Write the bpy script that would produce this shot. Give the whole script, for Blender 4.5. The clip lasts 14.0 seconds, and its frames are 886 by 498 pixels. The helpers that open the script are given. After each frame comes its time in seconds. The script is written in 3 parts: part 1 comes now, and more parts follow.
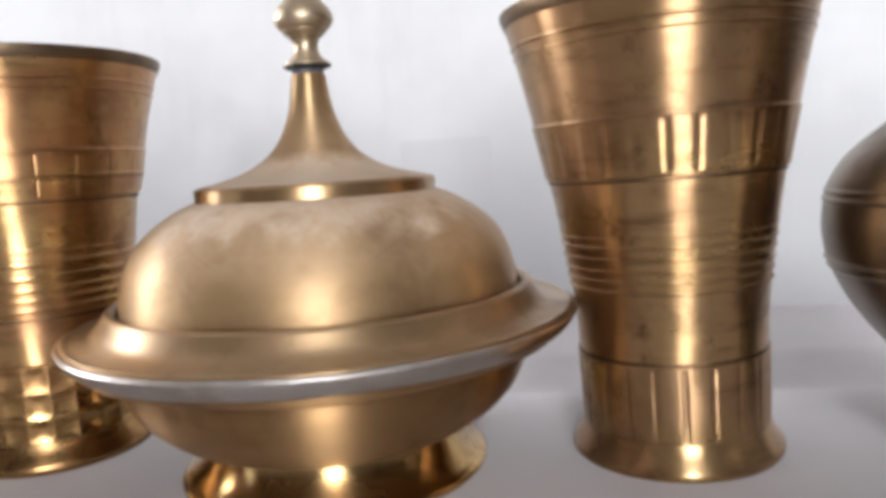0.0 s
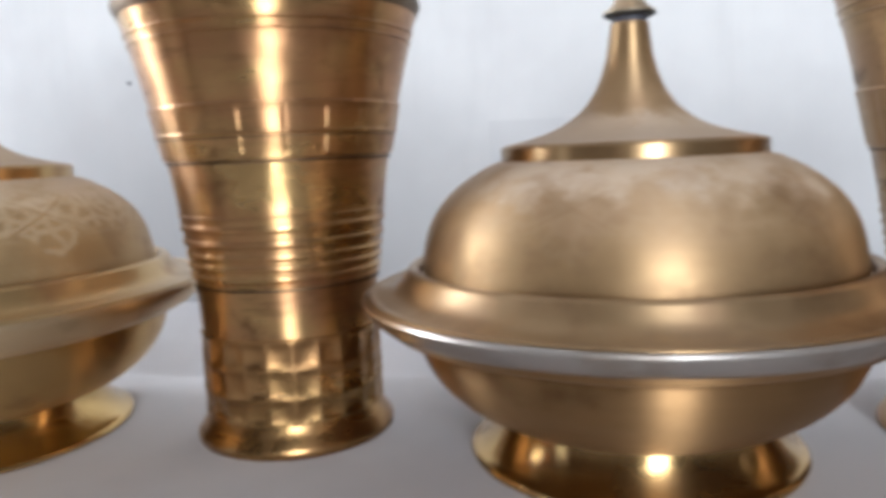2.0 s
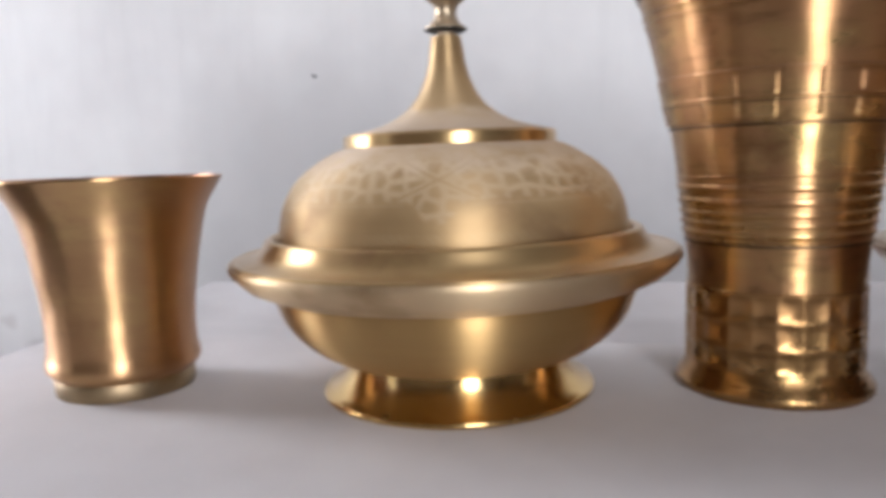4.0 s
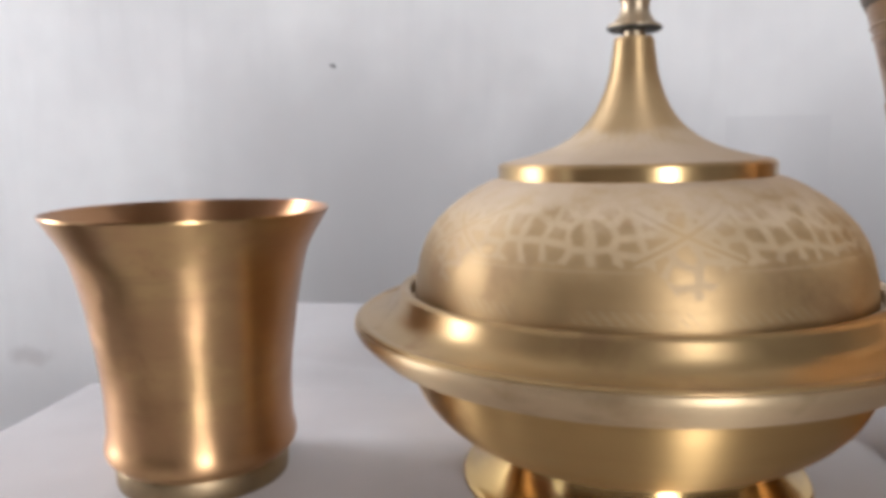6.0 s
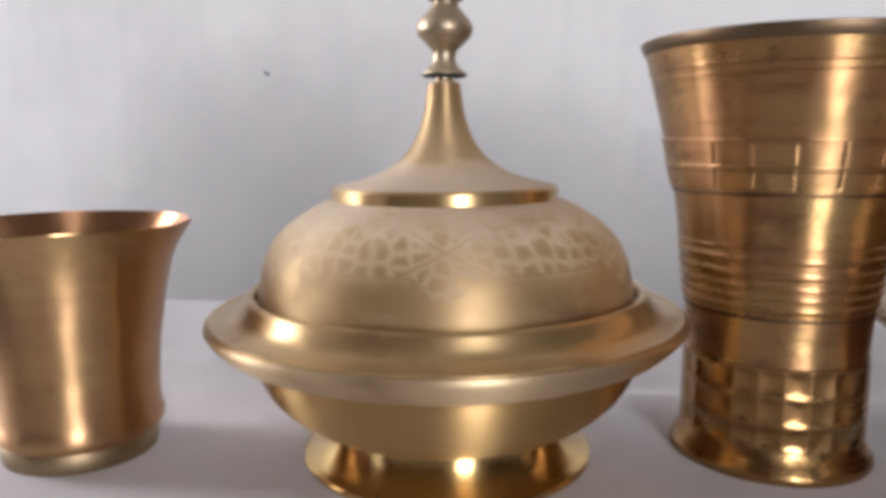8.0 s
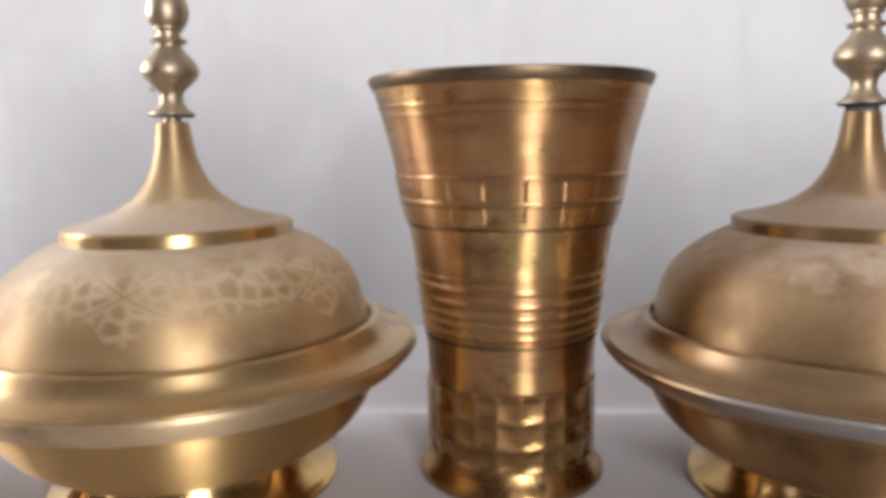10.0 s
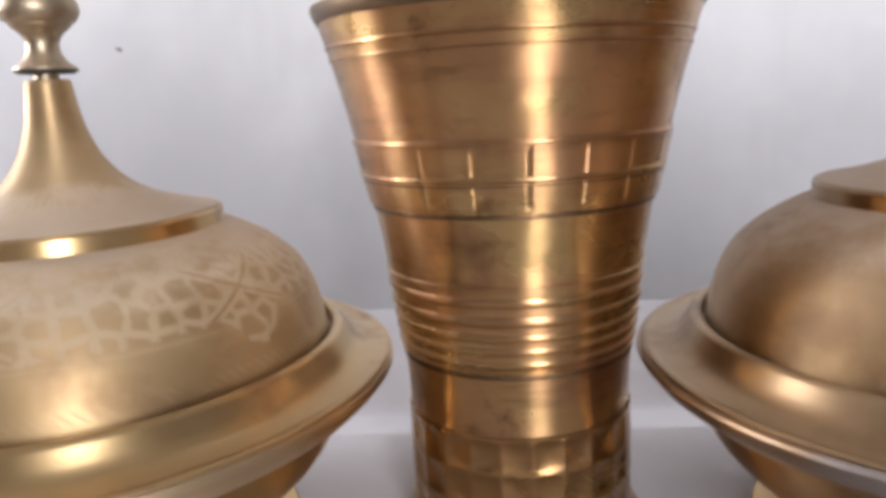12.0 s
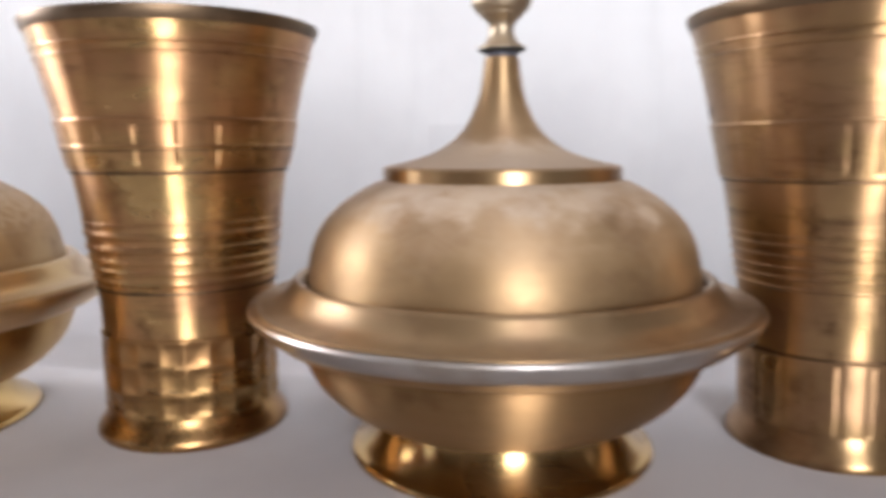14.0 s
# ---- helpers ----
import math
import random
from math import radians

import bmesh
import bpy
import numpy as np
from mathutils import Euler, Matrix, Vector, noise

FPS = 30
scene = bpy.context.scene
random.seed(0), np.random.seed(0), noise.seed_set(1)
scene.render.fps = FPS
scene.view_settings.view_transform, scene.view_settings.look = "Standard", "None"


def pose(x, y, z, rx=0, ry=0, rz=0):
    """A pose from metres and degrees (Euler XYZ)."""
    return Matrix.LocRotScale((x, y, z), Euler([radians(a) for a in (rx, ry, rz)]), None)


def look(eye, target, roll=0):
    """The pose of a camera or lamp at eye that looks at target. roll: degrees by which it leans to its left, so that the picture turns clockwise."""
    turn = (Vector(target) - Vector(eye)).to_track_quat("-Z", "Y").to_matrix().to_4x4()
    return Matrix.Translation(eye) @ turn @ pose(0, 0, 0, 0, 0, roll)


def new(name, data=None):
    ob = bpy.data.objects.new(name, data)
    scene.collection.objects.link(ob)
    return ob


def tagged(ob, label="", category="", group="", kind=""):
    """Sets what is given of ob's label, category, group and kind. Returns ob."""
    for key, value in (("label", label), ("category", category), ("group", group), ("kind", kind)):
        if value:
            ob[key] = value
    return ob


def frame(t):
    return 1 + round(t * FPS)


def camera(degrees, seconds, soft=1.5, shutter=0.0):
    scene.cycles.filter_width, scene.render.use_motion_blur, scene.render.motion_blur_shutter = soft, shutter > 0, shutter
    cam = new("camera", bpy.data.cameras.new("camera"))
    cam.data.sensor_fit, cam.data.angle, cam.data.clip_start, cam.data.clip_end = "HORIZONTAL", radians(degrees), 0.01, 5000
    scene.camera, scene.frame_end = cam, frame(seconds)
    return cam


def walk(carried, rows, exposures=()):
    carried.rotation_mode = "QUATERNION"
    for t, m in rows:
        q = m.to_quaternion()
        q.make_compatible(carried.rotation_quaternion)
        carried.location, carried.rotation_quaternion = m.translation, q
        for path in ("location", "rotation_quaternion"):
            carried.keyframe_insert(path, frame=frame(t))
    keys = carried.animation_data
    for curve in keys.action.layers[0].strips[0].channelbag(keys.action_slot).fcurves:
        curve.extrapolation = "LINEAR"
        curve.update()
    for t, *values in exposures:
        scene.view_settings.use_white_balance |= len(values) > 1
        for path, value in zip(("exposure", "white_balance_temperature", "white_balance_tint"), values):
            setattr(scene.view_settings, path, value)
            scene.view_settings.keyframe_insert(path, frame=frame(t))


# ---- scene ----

# ---- camera and its walk ----
cam = camera(61.12, 14.0, soft=4.5, shutter=0.5)
# seconds, x, y, z, tilt, turn, lean
PATH = [
    (0.0, 0.2786, -0.2177, 0.0888, 83.39, 9.12, -3.56),
    (0.5, 0.2622, -0.2086, 0.0905, 84.19, 6.88, -2.95),
    (1.0, 0.2447, -0.2038, 0.0875, 83.59, 7.24, -1.76),
    (1.5, 0.2223, -0.2056, 0.0877, 83.46, 6.79, -2.07),
    (2.0, 0.1852, -0.2130, 0.0850, 82.54, 8.20, -2.36),
    (2.5, 0.1506, -0.2264, 0.0887, 81.98, 8.35, -2.57),
    (3.0, 0.1162, -0.2402, 0.0806, 83.00, 9.30, -2.50),
    (3.5, 0.0791, -0.2444, 0.0748, 82.29, 8.09, -1.72),
    (4.0, 0.0400, -0.2487, 0.0773, 83.09, 10.10, -1.71),
    (4.2, 0.0248, -0.2460, 0.0770, 82.47, 9.11, -1.44),
    (6.3, -0.0253, -0.2007, 0.0913, 81.99, 7.57, -0.78),
    (6.5, -0.0259, -0.2056, 0.0868, 82.21, 7.89, -0.15),
    (7.0, -0.0160, -0.2126, 0.0886, 81.47, 5.92, 0.01),
    (7.5, 0.0009, -0.2244, 0.0914, 81.93, 5.88, -0.01),
    (8.0, 0.0202, -0.2328, 0.0991, 81.77, 5.31, 0.05),
    (8.5, 0.0356, -0.2342, 0.1012, 81.66, 5.16, -0.18),
    (9.0, 0.0517, -0.2361, 0.1059, 81.91, 3.18, 0.09),
    (11.3, 0.1278, -0.2006, 0.1127, 80.62, 2.79, -2.55),
    (11.5, 0.1211, -0.1839, 0.1138, 78.79, 2.39, -3.45),
    (11.6, 0.1151, -0.1783, 0.1114, 78.50, 2.59, -3.64),
    (12.0, 0.0988, -0.1707, 0.1085, 78.51, 3.81, -2.98),
    (12.5, 0.0998, -0.1624, 0.1073, 78.91, 4.22, -2.59),
    (13.0, 0.1157, -0.1980, 0.1020, 79.67, 6.21, -0.77),
    (13.5, 0.1600, -0.2164, 0.0955, 81.87, 5.83, -0.09),
    (14.0, 0.2107, -0.2266, 0.0918, 82.05, 5.32, -0.43),
]
walk(cam, [(t, pose(x, y, z, tilt, 0, turn) @ pose(0, 0, 0, 0, 0, lean)) for t, x, y, z, tilt, turn, lean in PATH],
     exposures=[(0.0, 0.18, 6480, 12), (0.5, 0.17, 6580, 18), (1.5, 0.14, 6480, 16), (2.2, 0.07, 6130, 8), (3.2, 0.00, 6330, 17), (4.2, -0.20, 6480, 14),
                (7.5, -0.24, 6580, 13), (8.0, -0.31, 6580, 16), (8.5, -0.28, 6630, 18), (9.2, -0.13, 6680, 12), (11.5, -0.08, 6630, 19), (12.0, 0.05, 6480, 16), (13.5, 0.08, 6430, 16), (14.0, 0.21, 6530, 15)])

# ---- world, window light, exposure ----
world = bpy.data.worlds.new("world")
scene.world = world
world.use_nodes = True
sky = world.node_tree.nodes.new("ShaderNodeTexSky")
sky.sky_type, sky.sun_disc = "NISHITA", False
sky.sun_elevation, sky.sun_rotation = radians(40), radians(150)
back = world.node_tree.nodes["Background"]
back.inputs["Strength"].default_value = 0.1
world.node_tree.links.new(sky.outputs[0], back.inputs[0])

WALL_Y, REAR_Y, LEFT_X, RIGHT_X, FLOOR_Z, CEIL_Z = 0.48, -1.35, -1.7, 1.9, -0.76, 1.55
WIN = (0.355, 0.705, -0.20, 0.90)          # rear window: x from, x to, z from, z to
SIDE_FILL = (-0.10, 0.45, 0.12, 1.05)        # added left opening for fill light: y from, y to, z from, z to
SLIT = (-1.12, -0.80, -0.05, 1.0)       # narrow left window further forward


def opening_light(name, watts, width, height, m, colour):
    lamp = bpy.data.lights.new(name, "AREA")
    lamp.shape, lamp.size, lamp.size_y, lamp.energy, lamp.color = "RECTANGLE", width, height, watts, colour
    ob = new(name, lamp)
    ob.matrix_world = m
    return ob


opening_light("daylight_rear", 26.5, WIN[1] - WIN[0], WIN[3] - WIN[2],
             look(((WIN[0] + WIN[1]) / 2, REAR_Y - 0.05, (WIN[2] + WIN[3]) / 2), ((WIN[0] + WIN[1]) / 2, 0, (WIN[2] + WIN[3]) / 2)), (0.93, 0.96, 1.0))
# the wider side lamp is an added fill that brightens the wall's left
for name, gap, watts in (("wall_fill_side", SIDE_FILL, 46), ("daylight_slit", SLIT, 1.6)):
    opening_light(name, watts, gap[1] - gap[0], gap[3] - gap[2],
                 look((LEFT_X - 0.05, (gap[0] + gap[1]) / 2, (gap[2] + gap[3]) / 2), (0, (gap[0] + gap[1]) / 2, (gap[2] + gap[3]) / 2)), (0.90, 0.95, 1.0))


# ---- materials ----
class Nodes:
    """Short hand for building a node material."""

    def __init__(self, name):
        self.mat = bpy.data.materials.new(name)
        self.mat.use_nodes = True
        self.tree = self.mat.node_tree
        self.bsdf = self.tree.nodes["Principled BSDF"]

    def add(self, kind, **values):
        node = self.tree.nodes.new(kind)
        for key, value in values.items():
            setattr(node, key, value)
        return node

    def put(self, value, socket):
        if isinstance(value, bpy.types.NodeSocket):
            self.tree.links.new(value, socket)
        else:
            socket.default_value = value

    def math(self, op, a, b=0.0, c=0.0, clamp=False):
        node = self.add("ShaderNodeMath", operation=op, use_clamp=clamp)
        for value, socket in zip((a, b, c), node.inputs):
            self.put(value, socket)
        return node.outputs[0]

    def ramp(self, value, lo, hi):
        node = self.add("ShaderNodeMapRange", interpolation_type="SMOOTHSTEP")
        self.put(value, node.inputs[0])
        node.inputs[1].default_value, node.inputs[2].default_value = lo, hi
        return node.outputs[0]

    def mix(self, factor, a, b):
        node = self.add("ShaderNodeMix", data_type="RGBA")
        self.put(factor, node.inputs[0])
        for value, socket in ((a, node.inputs[6]), (b, node.inputs[7])):
            self.put((*value, 1) if isinstance(value, tuple) else value, socket)
        return node.outputs[2]

    def noise(self, vector, scale, detail=3.0, rough=0.55):
        node = self.add("ShaderNodeTexNoise")
        self.put(vector, node.inputs["Vector"])
        node.inputs["Scale"].default_value, node.inputs["Detail"].default_value, node.inputs["Roughness"].default_value = scale, detail, rough
        return node.outputs["Fac"]

    def local(self, scale=(1, 1, 1), shift=(0, 0, 0)):
        node = self.add("ShaderNodeMapping")
        self.tree.links.new(self.add("ShaderNodeTexCoord").outputs["Object"], node.inputs[0])
        node.inputs["Scale"].default_value, node.inputs["Location"].default_value = scale, shift
        return node.outputs[0]

    def axes(self, vector):
        node = self.add("ShaderNodeSeparateXYZ")
        self.put(vector, node.inputs[0])
        return node.outputs

    def join(self, x, y, z):
        node = self.add("ShaderNodeCombineXYZ")
        for value, socket in zip((x, y, z), node.inputs):
            self.put(value, socket)
        return node.outputs[0]

    def bump(self, height, strength, distance):
        node = self.add("ShaderNodeBump")
        node.inputs["Strength"].default_value, node.inputs["Distance"].default_value = strength, distance
        self.put(height, node.inputs["Height"])
        self.put(node.outputs[0], self.bsdf.inputs["Normal"])

    def set(self, **values):
        for key, value in values.items():
            socket = self.bsdf.inputs[key.replace("_", " ")]
            self.put((*value, 1) if isinstance(value, tuple) else value, socket)
        return self.mat


def brass(name, pale, deep, rough=0.24, tarnish=0.45, dust=0.0, aniso=0.6, engraved=0.0, seed=0.0, film_colour=(0.54, 0.41, 0.29), warm=None, worn_or_mirrored=None, stain=0.55):
    """Lathe-turned brass: copper-brown tarnish in patches, fine turning lines, a film of dust on what faces up."""
    n = Nodes(name)
    place = n.local(shift=(seed, seed * 1.7, 0))
    x, y, z = n.axes(n.local())
    patches = n.ramp(n.noise(place, 42, 4, 0.6), 0.62 - 0.25 * tarnish, 0.78 - 0.2 * tarnish)
    streaks = n.noise(n.local((18, 18, 420), (seed, 0, 0)), 1.0, 3, 0.6)
    fine = n.noise(n.local((60, 60, 2600), (seed, 0, 0)), 1.0, 2, 0.5)
    specks = n.noise(place, 900, 2, 0.6)
    colour = n.mix(n.math("MULTIPLY", patches, 0.85), pale, deep)
    colour = n.mix(n.math("MULTIPLY", n.ramp(streaks, 0.4, 0.8), 0.15), colour, deep)
    roughness = n.math("MULTIPLY_ADD", streaks, 0.08, rough - 0.03)
    if warm:
        # wiped copper-red areas, and small dark blots of old tarnish
        wash = n.ramp(n.noise(n.local((24, 24, 46), (seed, 2.0, 0)), 1.0, 4, 0.62), 0.33, 0.60)
        blots = n.ramp(n.noise(place, 85, 5, 0.7), 0.54, 0.72)
        smears = n.ramp(n.noise(n.local((30, 30, 190), (seed, 5.0, 0)), 1.0, 5, 0.68), 0.5, 0.75)
        colour = n.mix(n.math("MULTIPLY", wash, 0.8), colour, warm)
        colour = n.mix(n.math("MULTIPLY", n.math("MAXIMUM", blots, smears), stain), colour, tuple(0.6 * v for v in deep))
        roughness = n.math("MULTIPLY_ADD", wash, 0.07, n.math("MULTIPLY_ADD", blots, 0.16, roughness))
    roughness = n.math("MULTIPLY_ADD", patches, 0.10, roughness)
    metal = 1.0
    height = n.math("MULTIPLY_ADD", fine, 0.5, n.math("MULTIPLY", specks, 0.35))
    if warm:
        height = n.math("MULTIPLY_ADD", n.noise(n.local((45, 45, 70), (seed, 1.0, 0)), 1.0, 2, 0.5), 55.0, height)
    if engraved:
        # rounded leaves left standing between pale scraped ground, with a crossed spray and a pointed drop every sixth of a turn
        angle = n.math("ARCTAN2", y, x)
        along = n.math("MULTIPLY", angle, 0.054)
        flat = n.join(along, z, 0.0)
        wander = n.noise(flat, 260, 2)
        cell = n.add("ShaderNodeTexVoronoi", feature="DISTANCE_TO_EDGE", voronoi_dimensions="2D")
        n.put(n.join(n.math("MULTIPLY_ADD", wander, 0.003, along), n.math("MULTIPLY_ADD", z, 1.25, n.math("MULTIPLY", angle, 0.006)), 0.0), cell.inputs["Vector"])
        cell.inputs["Scale"].default_value = 185
        cell.inputs["Randomness"].default_value = 0.75
        ground = n.math("SUBTRACT", 1.0, n.ramp(cell.outputs["Distance"], 0.08, 0.24))
        turn = n.math("SUBTRACT", n.math("MODULO", n.math("ADD", angle, 0.43 + math.pi / 6 + 2 * math.pi), math.pi / 3), math.pi / 6)
        beside = n.math("ABSOLUTE", n.math("MULTIPLY", turn, 0.054))
        rise = n.math("ABSOLUTE", n.math("SUBTRACT", z, 0.0715))
        cross = n.math("ABSOLUTE", n.math("SUBTRACT", n.math("MULTIPLY", beside, 0.45), rise))
        spray = n.math("LESS_THAN", beside, 0.011)
        stalk = n.math("MULTIPLY", spray, n.math("LESS_THAN", cross, 0.0004))
        halo = n.math("MULTIPLY", spray, n.math("LESS_THAN", cross, 0.0012))
        ground = n.math("MULTIPLY", n.math("MAXIMUM", ground, halo), n.math("SUBTRACT", 1.0, stalk))
        low = n.math("SUBTRACT", 0.0662, n.math("MULTIPLY", n.math("SUBTRACT", 1.0, n.ramp(beside, 0.001, 0.0085)), 0.0065))
        low = n.math("MULTIPLY_ADD", n.math("SUBTRACT", wander, 0.5), 0.003, low)
        band = n.math("MULTIPLY", n.ramp(n.math("SUBTRACT", z, low), -0.0004, 0.0004), n.math("SUBTRACT", 1.0, n.ramp(n.math("MULTIPLY_ADD", wander, 0.003, z), 0.0775, 0.0788)))
        border = n.math("MULTIPLY", n.math("LESS_THAN", n.math("ABSOLUTE", n.math("SUBTRACT", z, 0.0650)), 0.0003), n.math("GREATER_THAN", beside, 0.009))
        stroke = n.math("LESS_THAN", n.math("FRACT", n.math("MULTIPLY_ADD", angle, 24.0, n.math("MULTIPLY", z, 420.0))), 0.3)
        stitch = n.math("MULTIPLY", n.math("LESS_THAN", n.math("ABSOLUTE", n.math("SUBTRACT", z, 0.0562)), 0.0014), stroke)
        stitch = n.math("MULTIPLY", stitch, n.ramp(n.noise(flat, 70, 2), 0.45, 0.55))
        # the same cut leaves on the foot of the spire
        above = n.math("MULTIPLY", n.ramp(z, 0.0868, 0.0878), n.math("SUBTRACT", 1.0, n.ramp(n.math("MULTIPLY_ADD", wander, 0.006, z), 0.0935, 0.0965)))
        worn = n.ramp(n.noise(place, 30, 2), 0.2, 0.42)
        marks = n.math("MAXIMUM", n.math("MULTIPLY", ground, n.math("MAXIMUM", band, n.math("MULTIPLY", above, 0.6))), n.math("MAXIMUM", n.math("MULTIPLY", stitch, 0.7), n.math("MULTIPLY", border, 0.4)))
        lines = n.math("MULTIPLY", n.math("MULTIPLY", marks, worn), engraved)
        colour = n.mix(n.math("MULTIPLY", n.math("MULTIPLY", band, worn), 0.35 * engraved), colour, tuple(0.7 * v for v in deep))
        roughness = n.math("MULTIPLY_ADD", lines, 0.3, roughness)
        metal = n.math("SUBTRACT", 1.0, n.math("MULTIPLY", lines, 0.6))
        height = n.math("SUBTRACT", height, n.math("MULTIPLY", lines, 1.5))
    if dust:
        up = n.axes(n.add("ShaderNodeNewGeometry").outputs["Normal"])[2]
        film = n.math("MULTIPLY", n.ramp(up, -0.35, 0.8), n.math("MULTIPLY_ADD", n.ramp(n.noise(place, 34, 6, 0.72), 0.28, 0.72), 0.55, 0.48), clamp=True)
        film = n.math("MULTIPLY", film, dust, clamp=True)
        colour = n.mix(film, colour, film_colour)
        metal = n.math("SUBTRACT", metal, film) if isinstance(metal, float) else n.math("SUBTRACT", metal, film, clamp=True)
        roughness = n.math("MULTIPLY_ADD", film, 0.4, roughness)
        if dust > 0.5:
            # thick pale dust with a ragged edge where it lies flattest
            heavy = n.ramp(n.math("MULTIPLY_ADD", n.math("SUBTRACT", n.noise(place, 130, 4, 0.65), 0.5), 0.6, up), 0.64, 0.98)
            heavy = n.math("MULTIPLY", heavy, 0.6)
            colour = n.mix(heavy, colour, (0.56, 0.455, 0.36))
            metal = n.math("SUBTRACT", metal, heavy, clamp=True)
            roughness = n.math("MULTIPLY_ADD", heavy, 0.3, roughness, clamp=True)
    if engraved:
        # dust caught in the cut lines
        colour = n.mix(lines, colour, (0.60, 0.48, 0.33))
    if worn_or_mirrored:
        # tin left on one stretch of the round; reflections painted on the cup's flanks
        (dx, dy), lo, hi, flank = worn_or_mirrored
        around = n.math("DIVIDE", n.math("MULTIPLY_ADD", x, dx, n.math("MULTIPLY", y, dy)), n.math("SQRT", n.math("MULTIPLY_ADD", x, x, n.math("MULTIPLY", y, y))))
        around = n.math("MULTIPLY_ADD", n.math("SUBTRACT", n.noise(place, 60, 4), 0.5), 0.6, around)
        colour = n.mix(n.ramp(around, lo, hi), flank, colour)
    tangent = n.add("ShaderNodeTangent", direction_type="RADIAL", axis="Z")
    n.put(tangent.outputs[0], n.bsdf.inputs["Tangent"])
    n.bump(height, 0.06, 0.0002)
    return n.set(Base_Color=colour, Metallic=metal, Roughness=roughness, Anisotropic=aniso, Anisotropic_Rotation=0.25)


def painted(name, colour, other, scale, rough=0.7, relief=0.15):
    n = Nodes(name)
    place = n.local()
    large, small = n.noise(place, scale, 4, 0.6), n.noise(place, scale * 30, 3)
    n.bump(n.math("MULTIPLY_ADD", small, 0.6, large), relief, 0.002)
    return n.set(Base_Color=n.mix(n.ramp(large, 0.35, 0.7), colour, other), Roughness=rough)


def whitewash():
    """White wall paint: cloudy, with brushed upright streaks, one flat repainted patch, a few scuffs, and broad grey
    patches that carry smudging and the light's falloff.
    """
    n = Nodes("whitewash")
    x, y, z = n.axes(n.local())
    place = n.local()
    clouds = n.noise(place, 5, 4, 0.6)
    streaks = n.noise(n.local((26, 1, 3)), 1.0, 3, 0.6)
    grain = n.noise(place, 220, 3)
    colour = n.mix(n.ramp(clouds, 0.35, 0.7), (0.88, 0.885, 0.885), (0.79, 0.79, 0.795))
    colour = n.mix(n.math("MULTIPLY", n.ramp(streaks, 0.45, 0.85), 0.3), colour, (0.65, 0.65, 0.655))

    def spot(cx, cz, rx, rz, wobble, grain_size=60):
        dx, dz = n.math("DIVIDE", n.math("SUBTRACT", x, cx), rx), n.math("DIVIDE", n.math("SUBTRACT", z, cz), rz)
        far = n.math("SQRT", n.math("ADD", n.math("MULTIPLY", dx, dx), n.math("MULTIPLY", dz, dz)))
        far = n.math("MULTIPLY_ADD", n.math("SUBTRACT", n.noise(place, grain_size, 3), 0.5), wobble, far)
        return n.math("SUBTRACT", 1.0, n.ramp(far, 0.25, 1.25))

    colour = n.mix(n.math("MULTIPLY", spot(-0.545, -0.118, 0.026, 0.011, 1.2), 0.4), colour, (0.42, 0.38, 0.37))
    colour = n.mix(n.math("MULTIPLY", spot(-0.585, -0.09, 0.012, 0.010, 1.6), 0.3), colour, (0.42, 0.38, 0.37))
    # broad grey patches: some smudging, and the light's falloff put into the colour
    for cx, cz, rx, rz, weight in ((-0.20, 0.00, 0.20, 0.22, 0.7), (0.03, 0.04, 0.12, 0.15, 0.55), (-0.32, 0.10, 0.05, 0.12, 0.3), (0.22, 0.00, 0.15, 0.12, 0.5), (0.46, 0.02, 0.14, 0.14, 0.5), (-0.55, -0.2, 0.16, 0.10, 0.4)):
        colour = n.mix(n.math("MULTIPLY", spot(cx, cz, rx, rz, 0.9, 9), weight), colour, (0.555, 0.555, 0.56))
    patch = n.math("MULTIPLY", n.math("LESS_THAN", n.math("ABSOLUTE", n.math("SUBTRACT", x, 0.175)), 0.043),
                   n.math("LESS_THAN", n.math("ABSOLUTE", n.math("SUBTRACT", z, 0.078)), 0.032))
    colour = n.mix(n.math("MULTIPLY", patch, 0.35), colour, (0.66, 0.66, 0.67))
    n.bump(n.math("MULTIPLY_ADD", grain, 0.4, streaks), 0.15, 0.002)
    return n.set(Base_Color=colour, Roughness=0.6)


def linen():
    """White cotton cloth: a plain weave and faint grey soiling."""
    n = Nodes("white_cotton")
    place = n.local()
    x, y, z = n.axes(place)
    weave = n.math("ADD", n.math("SINE", n.math("MULTIPLY", x, 9000.0)), n.math("SINE", n.math("MULTIPLY", y, 9000.0)))
    soil, creases = n.noise(place, 9, 4, 0.6), n.noise(place, 55, 4, 0.6)
    colour = n.mix(n.ramp(soil, 0.35, 0.75), (0.56, 0.545, 0.555), (0.47, 0.452, 0.462))
    n.bump(n.math("MULTIPLY_ADD", weave, 0.04, creases), 0.25, 0.002)
    return n.set(Base_Color=colour, Roughness=0.9, Sheen_Weight=0.15)


BROWN, GOLD_DUST, GREY_DUST = (0.38, 0.235, 0.12), (0.44, 0.32, 0.185), (0.52, 0.505, 0.50)
M_LID = brass("dusty_engraved_brass", (0.52, 0.355, 0.175), BROWN, 0.46, 0.4, dust=0.70, aniso=0.8, engraved=0.36, film_colour=GOLD_DUST)
M_LID_PLAIN = brass("dusty_worn_brass", (0.43, 0.28, 0.135), (0.30, 0.18, 0.088), 0.41, 0.6, dust=0.60, aniso=0.78, engraved=0.06, seed=3.1, film_colour=(0.42, 0.29, 0.18))
